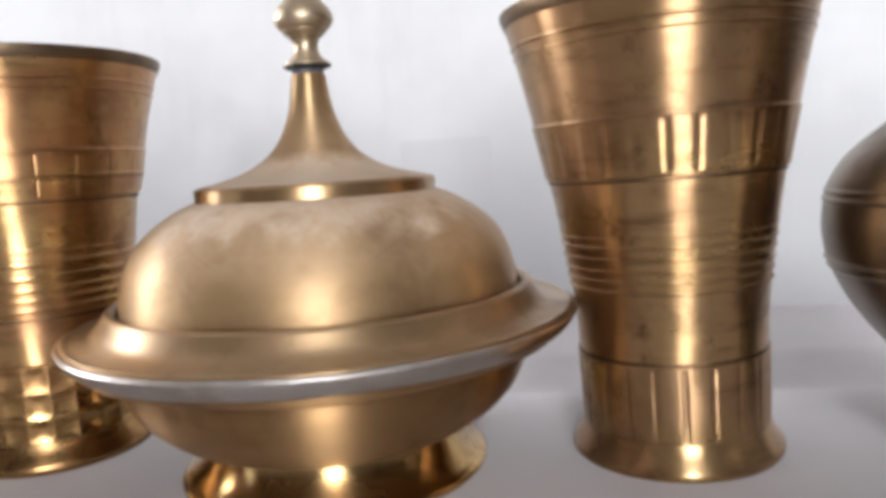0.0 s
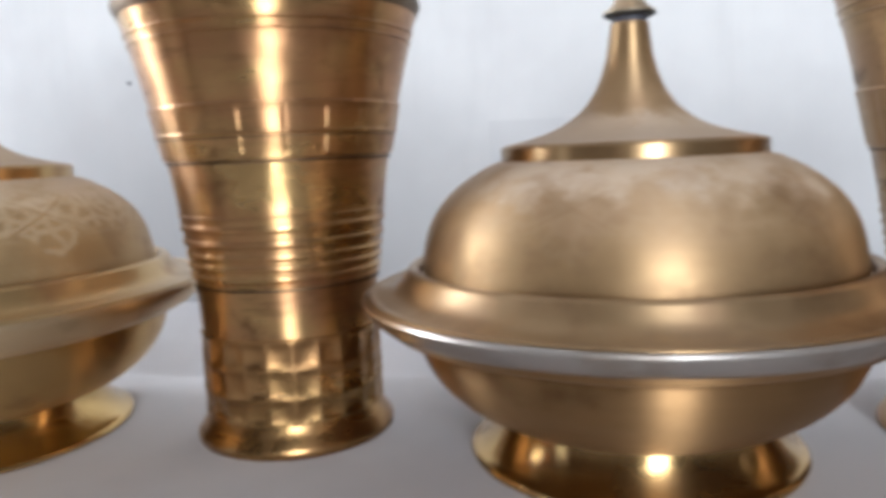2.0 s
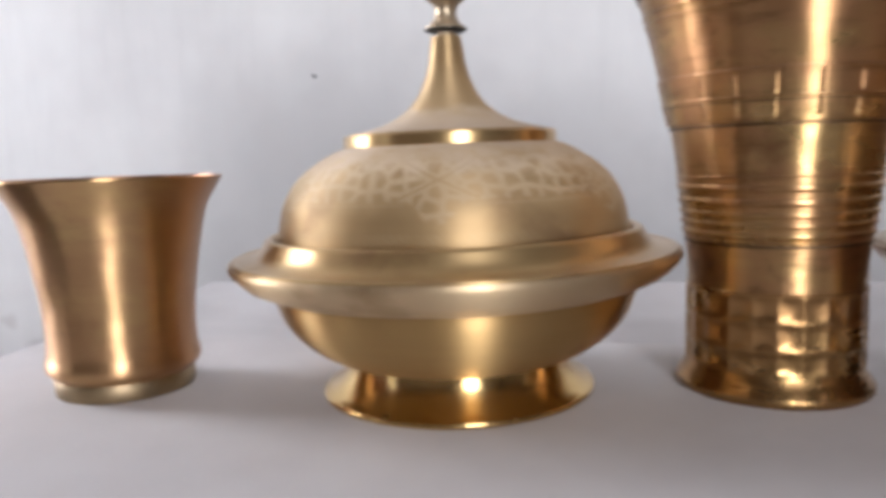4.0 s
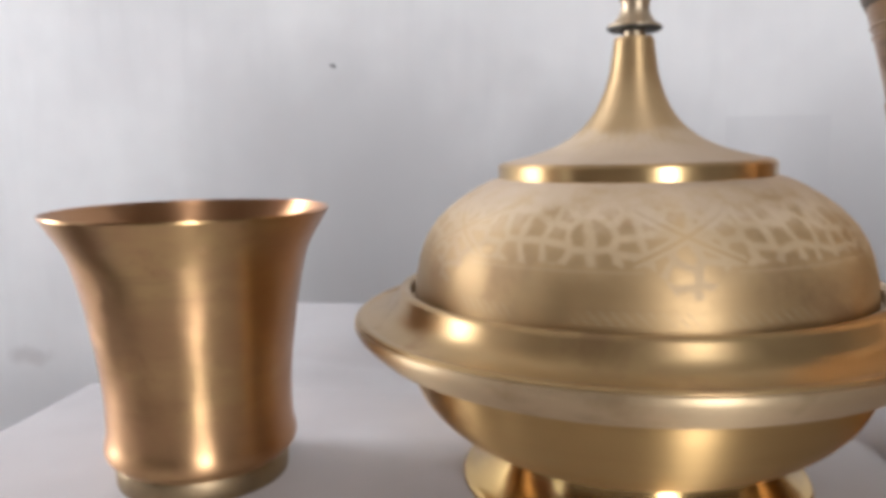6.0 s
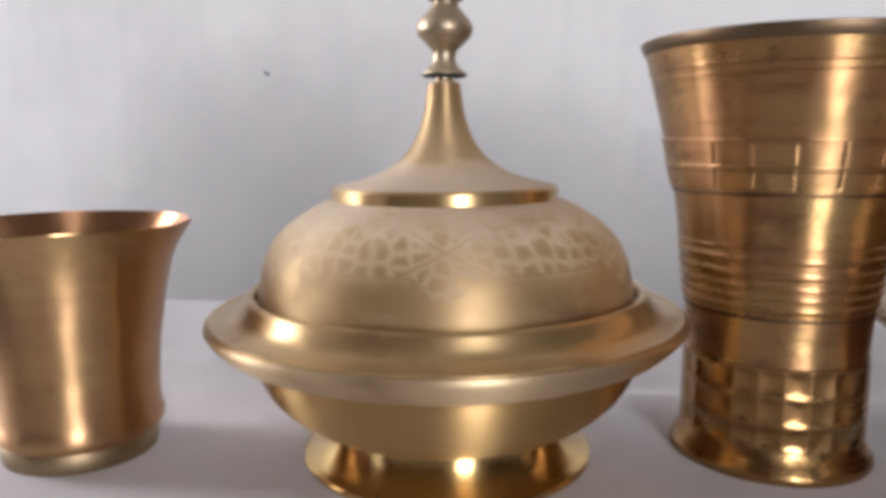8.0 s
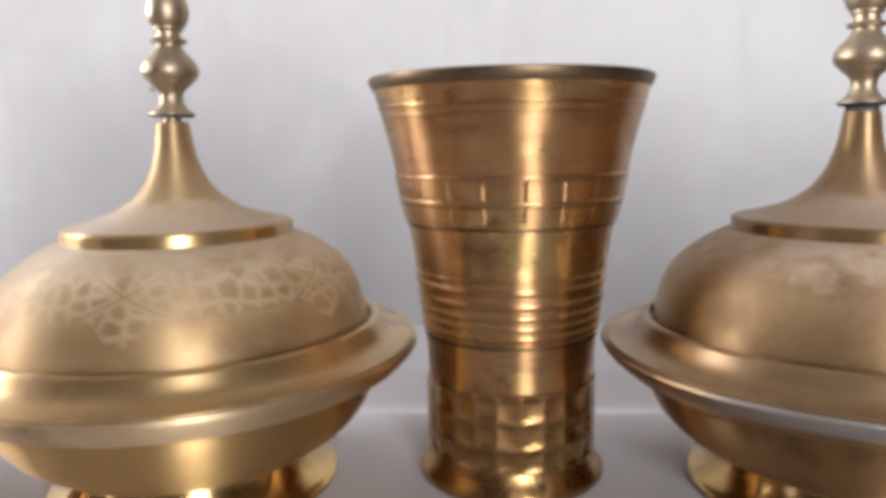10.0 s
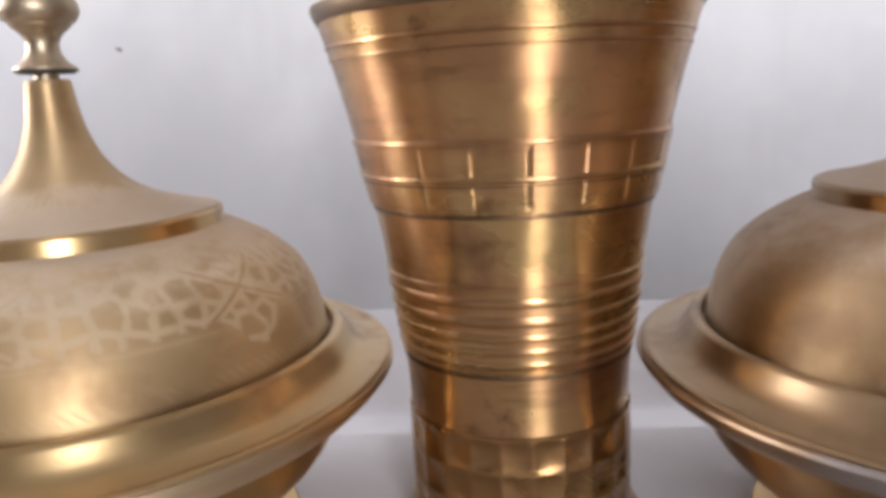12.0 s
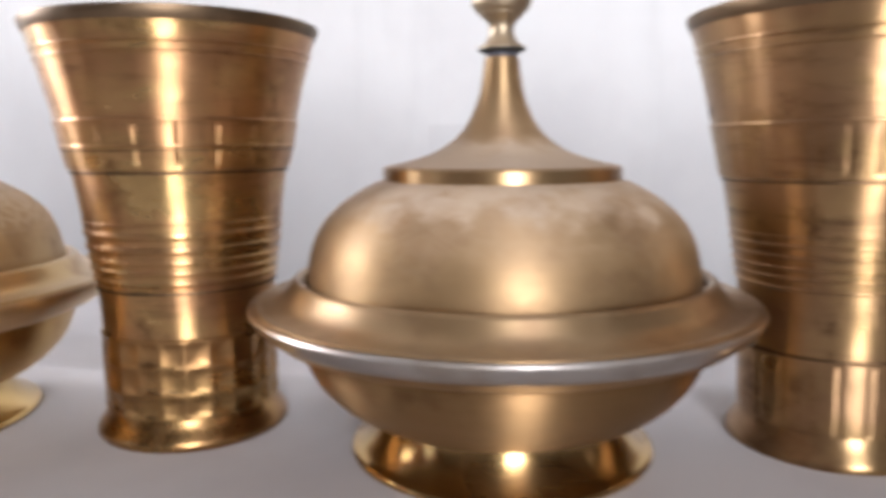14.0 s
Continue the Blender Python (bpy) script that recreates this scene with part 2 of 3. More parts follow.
M_BOWL = brass("turned_brass", (0.57, 0.375, 0.16), (0.43, 0.26, 0.11), 0.43, 0.3, aniso=0.95, seed=1.3)
M_BOWL_WARM = brass("warm_turned_brass", (0.36, 0.215, 0.098), (0.23, 0.13, 0.06), 0.42, 0.5, aniso=0.95, seed=11.3)
M_SKIRT = brass("skirt_brass", (0.55, 0.38, 0.18), BROWN, 0.27, 0.4, dust=0.24, aniso=0.7, seed=1.9, film_colour=GOLD_DUST)
M_EDGE = brass("dusty_edge_brass", (0.68, 0.52, 0.32), (0.50, 0.36, 0.21), 0.42, 0.35, dust=0.2, aniso=0.85, seed=2.9, film_colour=GOLD_DUST)
M_FOOT = brass("polished_brass", (0.62, 0.42, 0.175), (0.44, 0.265, 0.11), 0.22, 0.35, aniso=0.82, seed=2.2)
M_FOOT_DULL = brass("dull_foot_brass", (0.46, 0.30, 0.125), (0.25, 0.145, 0.065), 0.22, 0.5, aniso=0.82, seed=14.2)
M_SKIRT_DULL = brass("dull_skirt_brass", (0.38, 0.25, 0.125), (0.26, 0.155, 0.078), 0.30, 0.55, dust=0.30, aniso=0.7, seed=15.9, film_colour=(0.42, 0.31, 0.21))
M_FINIAL = brass("dull_cast_brass", (0.42, 0.335, 0.23), (0.28, 0.21, 0.14), 0.42, 0.5, dust=0.35, aniso=0.2, seed=4.0)
COPPER = (0.44, 0.225, 0.11)
M_TUMBLER = brass("coppery_brass", (0.50, 0.325, 0.135), (0.22, 0.11, 0.055), 0.24, 0.5, aniso=0.86, dust=0.2, film_colour=(0.47, 0.33, 0.225), seed=5.5, warm=COPPER, stain=0.62)
M_TUMBLER_WORN = brass("yellowed_brass", (0.42, 0.27, 0.12), (0.21, 0.115, 0.058), 0.25, 0.65, aniso=0.84, dust=0.2, film_colour=(0.43, 0.30, 0.19), seed=7.7, warm=(0.38, 0.225, 0.12), stain=0.7)
M_FACET = brass("worn_cut_brass", (0.42, 0.265, 0.105), (0.22, 0.12, 0.055), 0.21, 0.5, aniso=0.2, seed=13.7, warm=(0.34, 0.185, 0.08))
M_RIM = brass("dull_rim_brass", (0.17, 0.115, 0.07), (0.10, 0.07, 0.045), 0.42, 0.5, aniso=0.3, seed=6.1)
# cup: copper-red reflections on both flanks are put into the colour
M_CUP = brass("satin_copper_brass", (0.57, 0.375, 0.175), (0.43, 0.25, 0.125), 0.29, 0.3, aniso=0.85, seed=8.4, warm=(0.48, 0.28, 0.145), stain=0.2, worn_or_mirrored=((0.30, -0.954), 0.35, 0.95, (0.46, 0.25, 0.13)))
M_BASE = brass("grimy_base_brass", (0.34, 0.25, 0.145), (0.20, 0.145, 0.095), 0.40, 0.6, aniso=0.2, seed=12.1)
M_TIN = brass("tinned_edge", (0.46, 0.425, 0.39), (0.34, 0.285, 0.235), 0.28, 0.55, dust=0.3, aniso=0.3, seed=9.0, film_colour=GREY_DUST, worn_or_mirrored=((0.42, -0.906), 0.5, 0.85, (0.36, 0.235, 0.135)))
M_POT = brass("blackened_brass", (0.22, 0.18, 0.145), (0.11, 0.09, 0.075), 0.30, 0.5, dust=0.25, aniso=0.4, seed=10.2)
M_DARK_LINE = brass("black_brown_brass", (0.15, 0.088, 0.045), (0.08, 0.045, 0.026), 0.42, 0.5, aniso=0.3, seed=16.4)
M_UNDERSIDE = painted("black_underside", (0.022, 0.022, 0.022), (0.04, 0.038, 0.032), 300, 0.5)
M_DARK = painted("dark_thread", (0.05, 0.05, 0.06), (0.09, 0.09, 0.11), 300, 0.6)
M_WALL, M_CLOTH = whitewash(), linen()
M_ROOM = painted("tan_plaster", (0.07, 0.042, 0.027), (0.052, 0.031, 0.02), 3)
M_RED = painted("rust_plaster", (0.34, 0.13, 0.08), (0.28, 0.11, 0.07), 3)
M_CEIL = painted("ceiling_paint", (0.25, 0.215, 0.18), (0.20, 0.17, 0.145), 2)
M_FLOOR = painted("brown_floor", (0.075, 0.045, 0.032), (0.055, 0.034, 0.025), 4, 0.5)
M_WOOD = painted("table_wood", (0.22, 0.13, 0.07), (0.16, 0.09, 0.05), 12, 0.5)
M_MARK = painted("grey_mark", (0.22, 0.22, 0.24), (0.30, 0.30, 0.31), 400)


# ---- mesh helpers ----
def part(name, bm, material, parent=None, label=""):
    mesh = bpy.data.meshes.new(name)
    bm.normal_update()
    bm.to_mesh(mesh)
    bm.free()
    for polygon in mesh.polygons:
        polygon.use_smooth = True
    mesh.set_sharp_from_angle(angle=radians(38))
    mesh.materials.append(material)
    ob = new(name, mesh)
    ob.parent = parent
    return tagged(ob, label)


def thing(name, m, label, category, group=""):
    ob = new(name)
    ob.empty_display_size = 0.02
    ob.matrix_world = m
    return tagged(ob, label, category, group)


def curve(points, steps=6):
    """A smooth line through the points (radius and height in millimetres)."""
    out, last = [], len(points) - 1
    for i in range(last):
        p0, p1, p2, p3 = points[max(i - 1, 0)], points[i], points[i + 1], points[min(i + 2, last)]
        for k in range(steps):
            t = k / steps
            out.append(tuple(0.5 * (2 * b + (c - a) * t + (2 * a - 5 * b + 4 * c - d) * t * t + (3 * b - a - 3 * c + d) * t ** 3)
                             for a, b, c, d in zip(p0, p1, p2, p3)))
    return out + [points[-1]]


def lathe(points, segments=144, closed=False, shape=None):
    """Turns a line of (radius, height) in millimetres round the z axis; shape(angle, r, z) may alter the radius."""
    bm = bmesh.new()
    rings = []
    for r, z in points:
        if r < 0.01:
            rings.append([bm.verts.new((0, 0, z / 1000))])
            continue
        ring = []
        for k in range(segments):
            a = 2 * math.pi * k / segments
            rr = (shape(a, r, z) if shape else r) / 1000
            ring.append(bm.verts.new((rr * math.cos(a), rr * math.sin(a), z / 1000)))
        rings.append(ring)
    pairs = list(zip(rings, rings[1:])) + ([(rings[-1], rings[0])] if closed else [])
    for low, high in pairs:
        for k in range(segments):
            j = (k + 1) % segments
            if len(low) == 1 and len(high) == 1:
                continue
            if len(low) == 1:
                bm.faces.new((low[0], high[j], high[k]))
            elif len(high) == 1:
                bm.faces.new((low[k], low[j], high[0]))
            else:
                bm.faces.new((low[k], low[j], high[j], high[k]))
    bmesh.ops.recalc_face_normals(bm, faces=bm.faces)
    return bm


def box(x0, x1, y0, y1, z0, z1, bevel=0.0):
    bm = bmesh.new()
    bmesh.ops.create_cube(bm, size=1, matrix=Matrix.Translation(((x0 + x1) / 2, (y0 + y1) / 2, (z0 + z1) / 2)) @ Matrix.Diagonal((x1 - x0, y1 - y0, z1 - z0, 1)))
    if bevel:
        bmesh.ops.bevel(bm, geom=bm.edges[:], offset=bevel, segments=2, affect="EDGES")
    return bm


def framed_wall(name, axis, at, span, openings, thick, material):
    """A wall of blocks round its openings (from, to, bottom, top, in order along it); axis: the one along which it runs."""
    blocks, start = [], span[0]
    for b0, b1, c0, c1 in openings:
        blocks += [(start, b0, FLOOR_Z, CEIL_Z), (b0, b1, FLOOR_Z, c0), (b0, b1, c1, CEIL_Z)]
        start = b1
    bm = bmesh.new()
    for s0, s1, z0, z1 in blocks + [(start, span[1], FLOOR_Z, CEIL_Z)]:
        block = box(s0, s1, at, at + thick, z0, z1) if axis == "x" else box(at, at + thick, s0, s1, z0, z1)
        mesh = bpy.data.meshes.new("block")
        block.to_mesh(mesh)
        block.free()
        bm.from_mesh(mesh)
        bpy.data.meshes.remove(mesh)
    return part(name, bm, material)


# ---- the room ----
def setting(ob, label):
    return tagged(ob, label, kind="structure")


setting(part("wall_north", box(LEFT_X - 0.12, RIGHT_X + 0.12, WALL_Y, WALL_Y + 0.12, FLOOR_Z, CEIL_Z), M_WALL), "whitewashed wall with faint smudges and streaks, its light falloff partly put into the paint")
setting(framed_wall("wall_south", "x", REAR_Y - 0.12, (LEFT_X - 0.12, RIGHT_X + 0.12), (WIN,), 0.12, M_ROOM), "tan plaster wall with a window opening")
setting(framed_wall("wall_west", "y", LEFT_X - 0.12, (REAR_Y, WALL_Y), (SLIT, SIDE_FILL), 0.12, M_RED), "rust-coloured plaster wall with a narrow window opening and an added fill-light opening")
setting(part("wall_east", box(RIGHT_X, RIGHT_X + 0.12, REAR_Y, WALL_Y, FLOOR_Z, CEIL_Z), M_ROOM), "plain tan plaster wall")
setting(part("floor", box(LEFT_X - 0.12, RIGHT_X + 0.12, REAR_Y - 0.12, WALL_Y + 0.12, FLOOR_Z - 0.1, FLOOR_Z), M_FLOOR), "plain brown floor")
setting(part("ceiling", box(LEFT_X - 0.12, RIGHT_X + 0.12, REAR_Y - 0.12, WALL_Y + 0.12, CEIL_Z, CEIL_Z + 0.1), M_CEIL), "plain brownish ceiling")
mark = bmesh.new()
bmesh.ops.create_icosphere(mark, subdivisions=2, radius=1, matrix=pose(-0.2148, WALL_Y, 0.1621, 0, 25, 0) @ Matrix.Diagonal((0.0034, 0.0006, 0.0017, 1)))
tagged(part("wall_mark", mark, M_MARK), "small dark scuff on the whitewashed wall", "mark", kind="structure")

# ---- table and cloth ----
TABLE = (-0.203, 0.86, -0.38, 0.2155)
table = thing("table", pose(0, 0, 0), "brown wooden table under a white cotton cloth", "table")
part("tabletop", box(TABLE[0] + 0.012, TABLE[1] - 0.012, TABLE[2] + 0.012, TABLE[3] - 0.012, -0.058, -0.027, 0.004), M_WOOD, table)
for lx in (TABLE[0] + 0.06, TABLE[1] - 0.06):
    for ly in (TABLE[2] + 0.06, TABLE[3] - 0.06):
        part("leg", box(lx - 0.025, lx + 0.025, ly - 0.025, ly + 0.025, FLOOR_Z, -0.058, 0.004), M_WOOD, table)


def cloth_height(x, y):
    """Lies flat, but for a shallow trough along the back and slack creases."""
    fade = 0.35 + 0.65 * min(1.0, max(0.0, (x + 0.13) / 0.14))
    z = 0.0
    if y > 0.060:
        s = (y - 0.060) / 0.058
        z = -0.0060 * fade * min(1.0, (y - 0.060) / 0.006) * (1.0 if y < 0.12 else max(0.0, 1 - (y - 0.12) / 0.03)) - 0.0135 * fade * (min(s, 1.0) if s < 1.06 else max(0.0, 1.0 - (y - 0.1215) / 0.085) ** 0.8)
    far = max(0.0, min(1.0, (y - 0.05) / 0.05))
    z += 0.0007 * far * noise.noise((x * 9, y * 30, 0.3))
    front = max(0.0, min(1.0, (-0.055 - y) / 0.04))
    return z + 0.0006 * front * noise.noise((x * 12, y * 18, 1.7))


def tablecloth():
    x0, x1, y0, y1 = TABLE
    hang, bend = 0.24, 0.007

    def run(a, b, step):
        """Stations across: distance past the edge (for the hanging parts) and along the top."""
        flat = list(np.arange(a + bend, b - bend, step)) + [b - bend]
        arc = [k / 5 * math.pi / 2 for k in range(1, 6)]
        drop = [0.02, 0.06, 0.11, 0.17, hang]
        low = [(a + bend - bend * math.sin(q), -bend + bend * math.cos(q)) for q in arc]
        high = [(b - bend + bend * math.sin(q), -bend + bend * math.cos(q)) for q in arc]
        return ([(a, -bend - d) for d in reversed(drop)] + low[::-1] + [(v, 0.0) for v in flat]
                + high + [(b, -bend - d) for d in drop])
    us, vs = run(x0, x1, 0.008), run(y0, y1, 0.0045)
    bm = bmesh.new()
    grid = []
    for u, du in us:
        row = []
        for v, dv in vs:
            fall = du + dv
            wave = 0.006 * min(1.0, -fall / 0.15)
            px = u + (wave * math.sin(v * 55) * (-1 if u < 0.3 else 1) if du < 0 else 0)
            py = v + (wave * math.sin(u * 48 + 1) * (-1 if v < 0 else 1) if dv < 0 else 0)
            row.append(bm.verts.new((px, py, max(fall, -hang - bend) + (cloth_height(u, v) if fall > -0.004 else 0))))
        grid.append(row)
    for a, b in zip(grid, grid[1:]):
        for k in range(len(a) - 1):
            bm.faces.new((a[k], b[k], b[k + 1], a[k + 1]))
    ob = part("tablecloth", bm, M_CLOTH)
    solid = ob.modifiers.new("thickness", "SOLIDIFY")
    solid.thickness, solid.offset = 0.0007, -1
    return tagged(ob, "white cotton tablecloth hanging over the table's edges, softly creased", "tablecloth")


tablecloth()


# ---- covered bowls ----
def stretched(points, table, at=1):
    """The same profile with its heights (or, with at=0, radii) led through a table of old and new values."""
    olds, news = zip(*table)
    return [tuple(float(np.interp(v, olds, news)) if k == at else v for k, v in enumerate(p)) for p in points]


BOWL_Z = ((0, 0), (12.2, 12.0), (47.2, 45.6), (55.6, 54.0), (83.6, 81.0), (87, 85.3), (117.2, 116.1), (161, 159.9))
TUMBLER_Z = ((0, 0), (10.8, 9.6), (18.6, 16.7), (26.9, 25.3), (35.4, 33.8), (50, 49.5), (70, 69), (86, 85.2), (93.4, 91.8), (100.5, 99.5), (129.6, 129.0))
PANELLED_Z = ((0, 0), (10.8, 9.3), (34.2, 30.5), (50, 48.2), (70, 66), (86, 82.2), (100.5, 97.5), (129.6, 130.3))
CUP_Z = ((0, 0), (5.9, 6.2), (12.5, 11.0), (75.7, 74.0))


def covered_bowl(m, label, lid_material, tinned, thread, lean=0.0):
    turned = lambda points, *more, **named: lathe(stretched(points, BOWL_Z), *more, **named)
    bowl = thing("covered_bowl", m, label, "covered bowl", "brass covered bowls")
    outer = curve([(34, 12.2), (38.5, 12.9), (44.2, 15.2), (50.6, 19.6), (55.9, 25.4), (58.9, 31.6), (60.0, 36.6)], 5)
    part("body", turned(outer + [(58.2, 37.6)] + curve([(58.0, 36.6), (57.0, 32), (54.0, 26.6), (48.8, 21.4), (42.6, 17.2), (30, 14.6), (0, 14.0)], 4)), M_BOWL_WARM if tinned else M_BOWL, bowl)
    part("foot_ring", turned([(31, 14.0)] + curve([(36.6, 14.6), (36.8, 12.2), (37.8, 9), (40, 5.8), (43, 3.2), (45.2, 2.2)], 5)
                            + [(45.8, 1.7), (46.0, 1.0), (45.7, 0.2), (45.0, 0.0), (43.2, 0.0), (38, 4.0), (34, 9.0), (31, 14.0)]), M_FOOT_DULL if tinned else M_FOOT, bowl)
    rim = part("rim", turned([(58.6, 36.2)] + curve([(60.5, 37.0), (64.5, 38.5), (67.4, 39.8)], 4) + curve([(68.6, 40.4), (70.8, 42.4), (72.8, 44.6), (74.0, 46.6)], 4)
                            + [(73.9, 47.9), (73.3, 48.2), (72, 48.0), (66, 44.6), (60, 39.5), (58.6, 36.2)]), M_BOWL_WARM if tinned else M_EDGE, bowl)
    if tinned:
        part("tinned_band", turned([(70.2, 42.2), (71.3, 42.6)] + curve([(72.4, 43.6), (73.6, 45.2), (74.5, 46.8)], 4)
                                  + [(74.7, 47.4), (74.4, 48.0), (73.7, 48.3), (72.5, 47.2), (70.2, 42.2)]), M_TIN, bowl, "dull silvery tinned edge band")
    lid = part("lid", turned([(34, 84.2)] + curve([(35.4, 83.9), (38.4, 82.9), (43, 80.3), (48, 76.7), (52.6, 71.8), (55.6, 66), (57.1, 60), (57.7, 56)], 6)
                            + [(57.8, 52.8), (57.4, 52.4)]
                            + [(56.6, 52.6), (56.2, 60), (54.6, 66), (51.6, 71.2), (47, 75.6), (42, 79), (34, 82.4), (34, 84.2)]), lid_material, bowl)
    part("skirt", turned([(57.2, 51.8), (58.7, 52.4), (58.9, 54.4)] + curve([(59.1, 54.9), (59.8, 55.5), (60.9, 55.6), (61.7, 55.1)], 4)
                        + curve([(62.0, 54.8), (63.0, 53.0), (64.2, 51.2), (65.7, 50.0), (67.8, 49.3), (70.4, 48.85)], 4)
                        + curve([(71.0, 48.8), (71.8, 48.95), (72.6, 48.95), (73.2, 48.6)], 3) + [(73.2, 48.3), (72.4, 48.25), (66, 48.6), (61, 50.8), (57.2, 51.8)]), M_SKIRT_DULL if tinned else M_SKIRT, lid)
    part("flange", turned([(33.4, 83.6), (34.7, 83.6), (35.1, 84.0), (35.1, 86.5), (34.7, 86.9), (33.4, 87.0)], closed=True), M_SKIRT_DULL if tinned else M_SKIRT, lid)
    part("spire", turned([(33.6, 86.2)] + curve([(34.2, 87.1), (30.5, 87.9), (26, 89.0), (19.6, 91.2), (13.8, 94.9), (10.1, 99.2), (7.8, 103.8), (6.3, 108.6), (5.5, 113.4), (5.0, 117.2)], 6)
                        + [(4.6, 117.8), (0, 117.8)]), lid_material, lid)
    finial = part("finial", turned([(0, 117.5), (2.7, 117.6), (2.7, 119.4), (6.2, 119.6), (6.9, 120.1), (6.7, 120.7), (6.0, 121.0)]
                                  + curve([(5.2, 121.6), (3.9, 123.4), (3.5, 125.6), (4.2, 127.6), (6.4, 129.6)], 4)
                                  + [(6.6, 130.2)] + curve([(7.6, 130.8), (8.6, 133.0), (7.9, 135.6), (5.6, 138.2), (4.0, 140.2), (3.7, 141.5)], 5)
                                  + [(5.2, 141.9), (5.4, 142.5), (5.0, 143.0), (3.6, 143.4), (3.5, 145.2), (4.6, 145.7), (4.5, 146.4)]
                                  + curve([(4.9, 146.8), (5.9, 148.6), (6.3, 151.6), (5.2, 155.4), (3.0, 158.8), (0, 161)], 5), 72), M_FINIAL, lid, "dull cast brass finial")
    finial.matrix_basis = pose(0, 0, 0.1165, 0, lean, 0) @ pose(0, 0, -0.1165)
    # thin black ring covering the collar's underside
    part("collar_underside", turned([(2.8, 119.2), (6.1, 119.25), (6.95, 119.8), (6.95, 120.05), (6.0, 119.7), (2.8, 119.65)], 72, closed=True), M_UNDERSIDE, finial, "black underside of the collar")
    if thread:
        part("thread", turned([(2.6, 117.7)] + curve([(4.3, 117.8), (4.7, 118.5), (4.4, 119.2)], 3) + [(2.6, 119.4)], 72, closed=True), M_DARK, finial, "dark thread wound below the collar")
    return bowl


covered_bowl(pose(0, 0, 0, 0, -0.6, 0), "dusty brass covered bowl with an engraved leaf band on its lid", M_LID, False, False, 1.6)
covered_bowl(pose(0.2074, -0.0023, 0, 0, 0, -25), "worn brass covered bowl with a silvery tinned rim", M_LID_PLAIN, True, True, -0.5)


# ---- tumblers ----
def flat_panels(count, z0, z1, depth, gap):
    """Panels ground flat round the wall, parted by narrow grooves."""
    def shape(a, r, z):
        if not z0 < z < z1:
            return r
        u = (a * count / (2 * math.pi)) % 1.0 - 0.5
        edge = max(0.0, min(1.0, (0.5 - abs(u)) / gap))
        return r - depth * (1 - edge) - 0.12 * depth * (1 - (2 * u) ** 2)
    return shape


def cut_facets(count, rows, depth):
    """Rows of small hollows cut into the wall, parted by thin ridges."""
    def shape(a, r, z):
        for z0, z1 in rows:
            if z0 <= z <= z1:
                u = 2 * ((a * count / (2 * math.pi)) % 1.0) - 1
                v = 2 * (z - z0) / (z1 - z0) - 1
                hollow = (1 - u * u) * (1 - abs(v) ** 3)
                corner = max(0.0, 0.5 * (abs(u) + abs(v)) - 0.72)
                return r - depth * hollow + 0.5 * depth * corner
        return r
    return shape


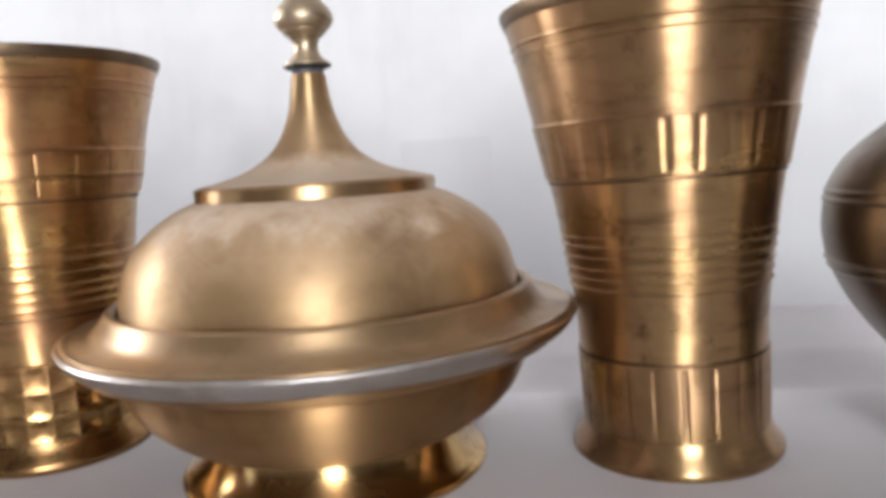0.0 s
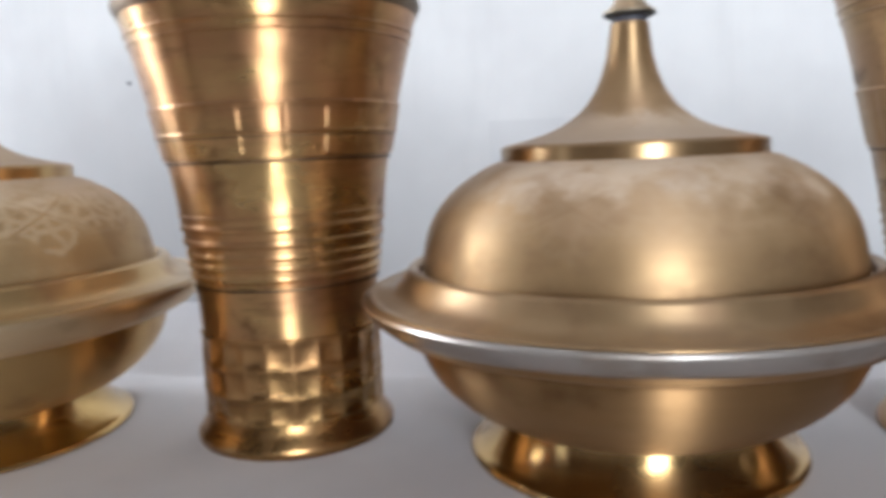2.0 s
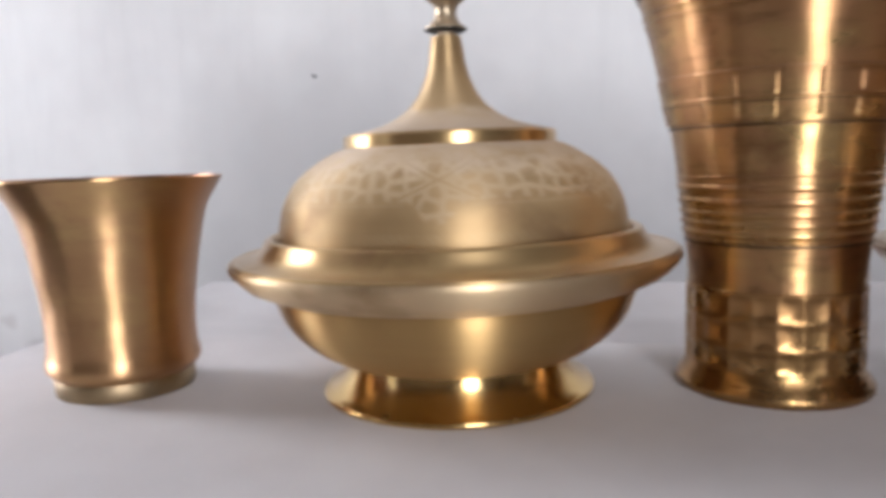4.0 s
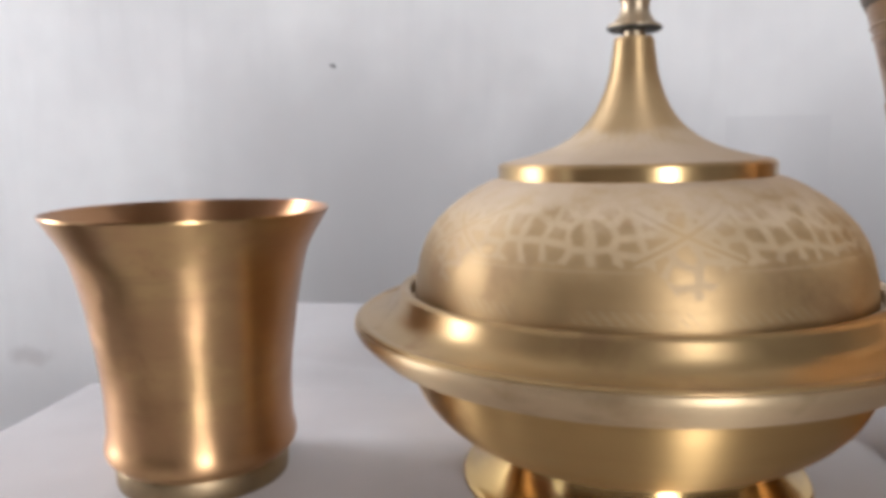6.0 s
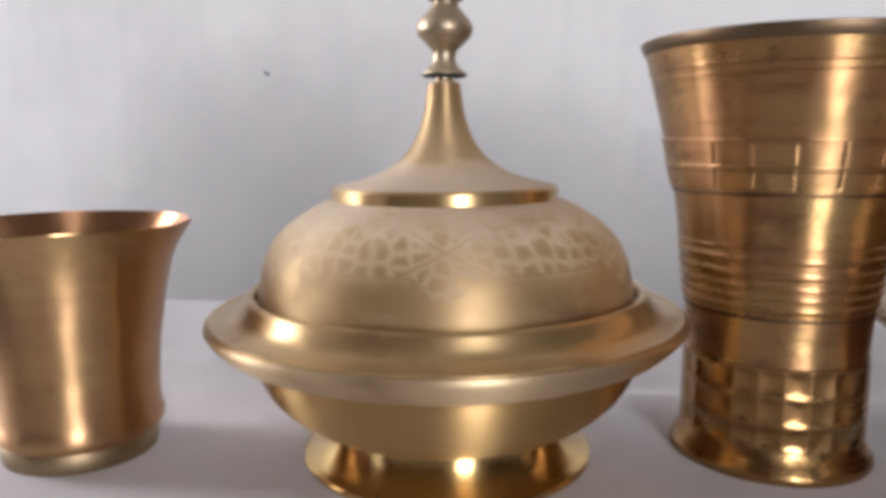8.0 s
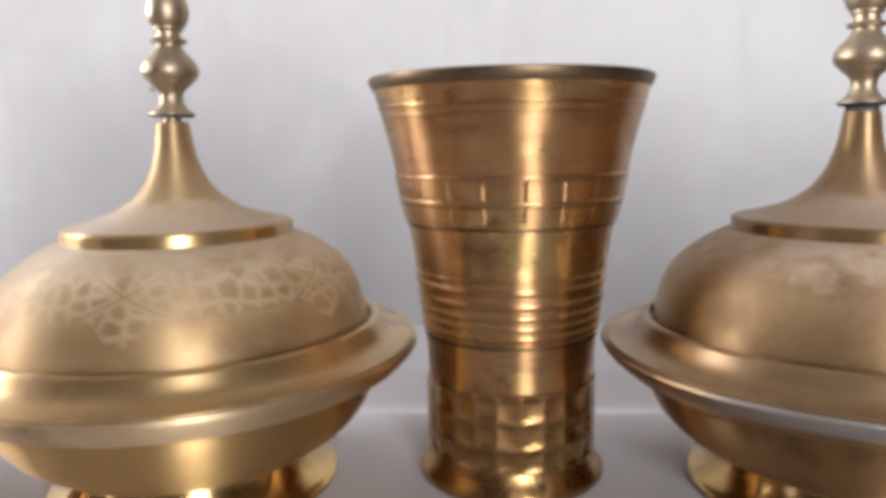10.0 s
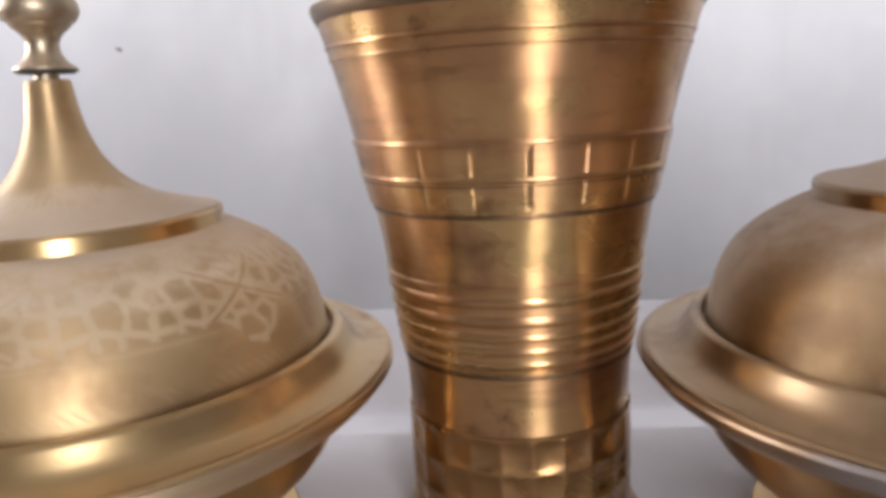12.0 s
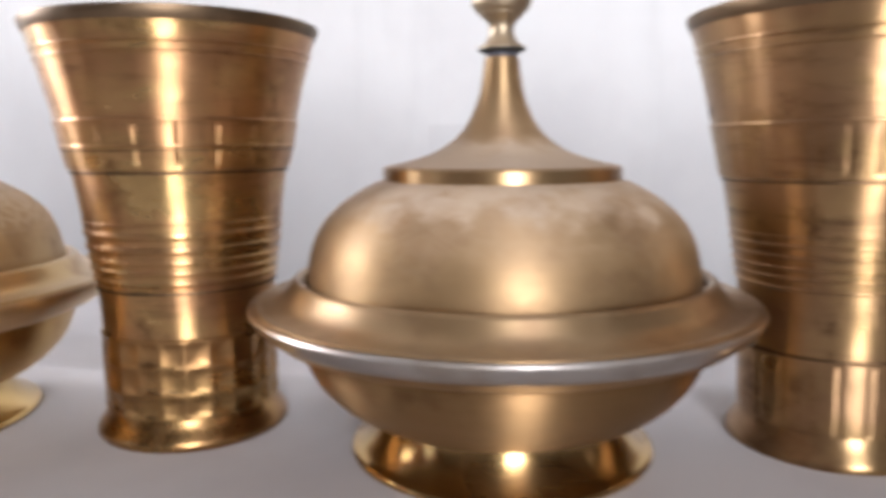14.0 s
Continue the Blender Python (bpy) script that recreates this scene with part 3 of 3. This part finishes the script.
def tumbler(m, label, wall, faceted):
    heights = TUMBLER_Z if faceted else PANELLED_Z

    def turned(points, segments=144, closed=False, shape=None):
        bm = lathe(points, segments, closed, shape)
        for v in bm.verts:
            v.co.z = float(np.interp(v.co.z * 1000, *zip(*heights))) / 1000
        return bm
    cup = thing("tumbler", m, label, "tumbler", "tall brass tumblers")
    spread = 0.25 if faceted else 0.0
    outer = curve([(26.9, 11), (26.9, 24), (27.0, 34)], 3) + curve([(27.1, 36), (27.3, 42), (28.0, 50)], 4) \
        + curve([(28.2 + spread, 52), (30.2 + spread, 67), (31.4, 75), (33.0, 85)], 4) + curve([(33.3, 86.5), (36.6, 100.5), (38.6, 109), (41.3, 119.5), (43.2, 126.2)], 4)
    part("wall", turned(outer + [(42.4, 127.2)] + curve([(41.6, 124), (37, 108), (31.8, 85), (28.4, 66), (26, 50), (25, 34), (24.6, 12)], 4) + [(20, 9.0), (0, 8.6)]), wall, cup)
    part("rim", turned([(42.2, 126.0), (43.4, 125.8), (43.8, 126.6), (44.6, 128.4), (44.5, 129.3), (43.9, 129.6), (42.6, 129.2), (41.8, 127.6)], closed=True), M_RIM, cup, "darkened outer rim")
    for z, r, h in ((120.6, 41.65, 0.5), (118.0, 40.95, 0.35)):
        part("ring", turned([(r - 0.8, z - h - 0.4)] + curve([(r - 0.25, z - h), (r + 0.35, z), (r + 0.15, z + h)], 3) + [(r - 0.6, z + h + 0.3)], closed=True), wall, cup)
    panels = flat_panels(20, 86.9, 99.6, 0.24, 0.035) if faceted else flat_panels(28, 86.9, 99.6, 0.24, 0.2)
    band_z = [85.9, 86.1, 86.6, 86.95] + list(np.linspace(87.2, 99.3, 14)) + [99.65, 100.1, 100.5]
    band = [(34.1 + (z - 85.9) * 0.208, z) for z in band_z]
    part("panel_band", turned([(33.0, 85.7)] + band + [(36.2, 100.7), (34.6, 95), (33.0, 85.7)], 480, shape=panels), wall, cup, "raised band of upright panels")
    part("ring", turned([(36.0, 99.7)] + curve([(36.95, 99.7), (37.25, 100.2), (37.0, 100.8)], 3) + [(36.2, 101.1)], closed=True), wall, cup)
    # thin dark rings round the wall at the edges of bands and ribs
    dark_lines = [(85.0, 33.35), (92.3, 35.32), (48.9, 28.15)] if faceted else [(85.0, 33.35), (34.9, 27.25)]
    for z, r in dark_lines:
        part("dark_line", turned([(r - 0.6, z - 0.45), (r + 0.02, z - 0.4), (r + 0.12, z), (r + 0.02, z + 0.4), (r - 0.6, z + 0.45)], closed=True), M_DARK_LINE, cup, "thin dark line round the wall")
    if faceted:
        for z, r in ((93.4, 35.65),):
            part("ring", turned([(r - 0.9, z - 0.7)] + curve([(r - 0.2, z - 0.7), (r + 0.3, z), (r + 0.0, z + 0.7)], 4) + [(r - 0.9, z + 0.8)], closed=True), wall, cup)
        ribs = ((70.1, 30.75, 0.45), (66.6, 30.25, 1.5), (62.2, 29.7, 1.6), (58.4, 29.2, 1.3), (55.2, 28.85, 1.2), (52.0, 28.45, 1.2), (50.0, 28.1, 0.35))
    else:
        ribs = ((70.0, 30.55, 0.3), (66.9, 30.2, 0.7), (63.3, 29.75, 0.7), (59.6, 29.25, 0.7), (56.4, 28.85, 0.7), (53.0, 28.4, 0.8))
    for z, r, h in ribs:
        part("rib", turned([(r - 1.4, z - h)] + curve([(r - 0.25, z - h), (r + 0.3 + 0.12 * h, z - 0.4 * h), (r + 0.4 + 0.12 * h, z + 0.4 * h), (r + 0.05, z + h)], 4) + [(r - 1.2, z + h)], closed=True), wall, cup)
    if faceted:
        rows = ((27.2, 34.8), (18.9, 26.6), (10.8, 18.3))
        shape = cut_facets(24, rows, 0.62)
        zs = list(np.linspace(10.2, 35.4, 58))
        part("faceted_band", turned([(25.6, 10.0)] + [(27.55 + 0.1 * math.sin((z - 10) / 8), z) for z in zs] + [(27.0, 35.9), (25.6, 35.9), (25.6, 10.0)], 400, shape=shape), M_FACET, cup, "three rows of cut facets")
    else:
        shape = flat_panels(22, 11.4, 33.4, 0.30, 0.14)
        zs = [10.6, 11.2, 11.6, 12.0] + list(np.linspace(13, 32, 8)) + [33.0, 33.3, 33.7, 34.2]
        part("panelled_band", turned([(25.6, 10.2)] + [(27.0 + (z - 10) * 0.02, z) for z in zs] + [(27.0, 34.6), (25.6, 34.6), (25.6, 10.2)], 440, shape=shape), wall, cup, "row of tall upright panels")
    part("foot", turned([(25.0, 11.0)] + curve([(26.6, 11.0), (27.0, 9.6), (28.0, 7.2), (29.4, 4.8), (30.2, 3.4)], 4)
                       + [(30.5, 2.6), (30.5, 1.0), (30.0, 0.2), (29.0, 0.0), (24, 0.0), (22, 2.0), (0, 2.4)]), M_FACET if faceted else wall, cup)
    return cup


tumbler(pose(0.1041, 0.0098, 0, 0, 0, 4), "tall coppery brass tumbler with three rows of facets", M_TUMBLER, True)
tumbler(pose(0.3101, 0.0098, 0, 0, -1.1, 0) @ pose(0, 0, 0, 0, 0, 7), "tall yellowed brass tumbler with long panels above its foot", M_TUMBLER_WORN, False)

# ---- small flared cup ----
cup = thing("flared_cup", pose(-0.1188, -0.0107, 0), "small satin brass cup with a flared mouth", "cup")
side = curve([(23.6, 6.5), (25.4, 9.2), (25.8, 12.5), (25.1, 16.0), (24.9, 21), (25.2, 30), (26.5, 41), (28.6, 54), (31.2, 64.5), (34.9, 71.5), (37.1, 75.2)], 5)
part("wall", lathe(stretched([(0, 5.4), (23.0, 5.6)] + side + [(37.0, 75.7), (36.4, 75.6)]
                   + curve([(35.9, 74.6), (33.6, 71), (29.9, 64.4), (27.2, 53.8), (25.0, 41), (23.6, 29), (23.2, 18), (22.4, 11), (18, 8.6), (0, 8.2)], 4), CUP_Z)), M_CUP, cup)
part("base_ring", lathe([(20, 6.2), (23.0, 6.2), (23.4, 5.5), (23.2, 1.0), (23.0, 0.1), (22, 0.0), (20.5, 0.0), (20, 0.8)], closed=True), M_BASE, cup, "grimy grey-gold base ring")

# ---- dark round pot ----
pot = thing("round_pot", pose(0.3992, -0.0058, 0), "blackened brass pot with a round ridged belly", "pot")
part("belly", lathe([(0, 20), (18, 20.5)] + curve([(24, 23), (33.5, 31.5), (42.8, 43), (48.4, 54.5), (50, 63), (49.8, 69.5), (48.6, 76), (43.6, 84), (35, 91.5), (28, 96)], 6)
                    + [(27, 96), (0, 92)]), M_POT, pot)
for z, r in ((74.5, 48.9), (72.3, 49.5), (56.0, 48.9), (53.6, 48.1)):
    part("ridge", lathe([(r - 1.2, z - 1.0)] + curve([(r - 0.1, z - 0.8), (r + 0.6, z), (r - 0.1, z + 0.8)], 4) + [(r - 1.2, z + 1.0)], closed=True), M_POT, pot)
part("neck", lathe(curve([(27, 95.4), (25, 99), (25.6, 103), (31, 107)], 5) + [(33, 108), (32.6, 109), (30, 108.4), (24.2, 103.4), (23.6, 99), (25.4, 95.4)], closed=True), M_POT, pot)
part("foot", lathe([(14, 21.5)] + curve([(23, 22.6), (22, 16), (24, 8), (30, 2.4)], 5) + [(31, 1.6), (30.8, 0.2), (28, 0), (20, 8), (14, 21.5)]), M_POT, pot)
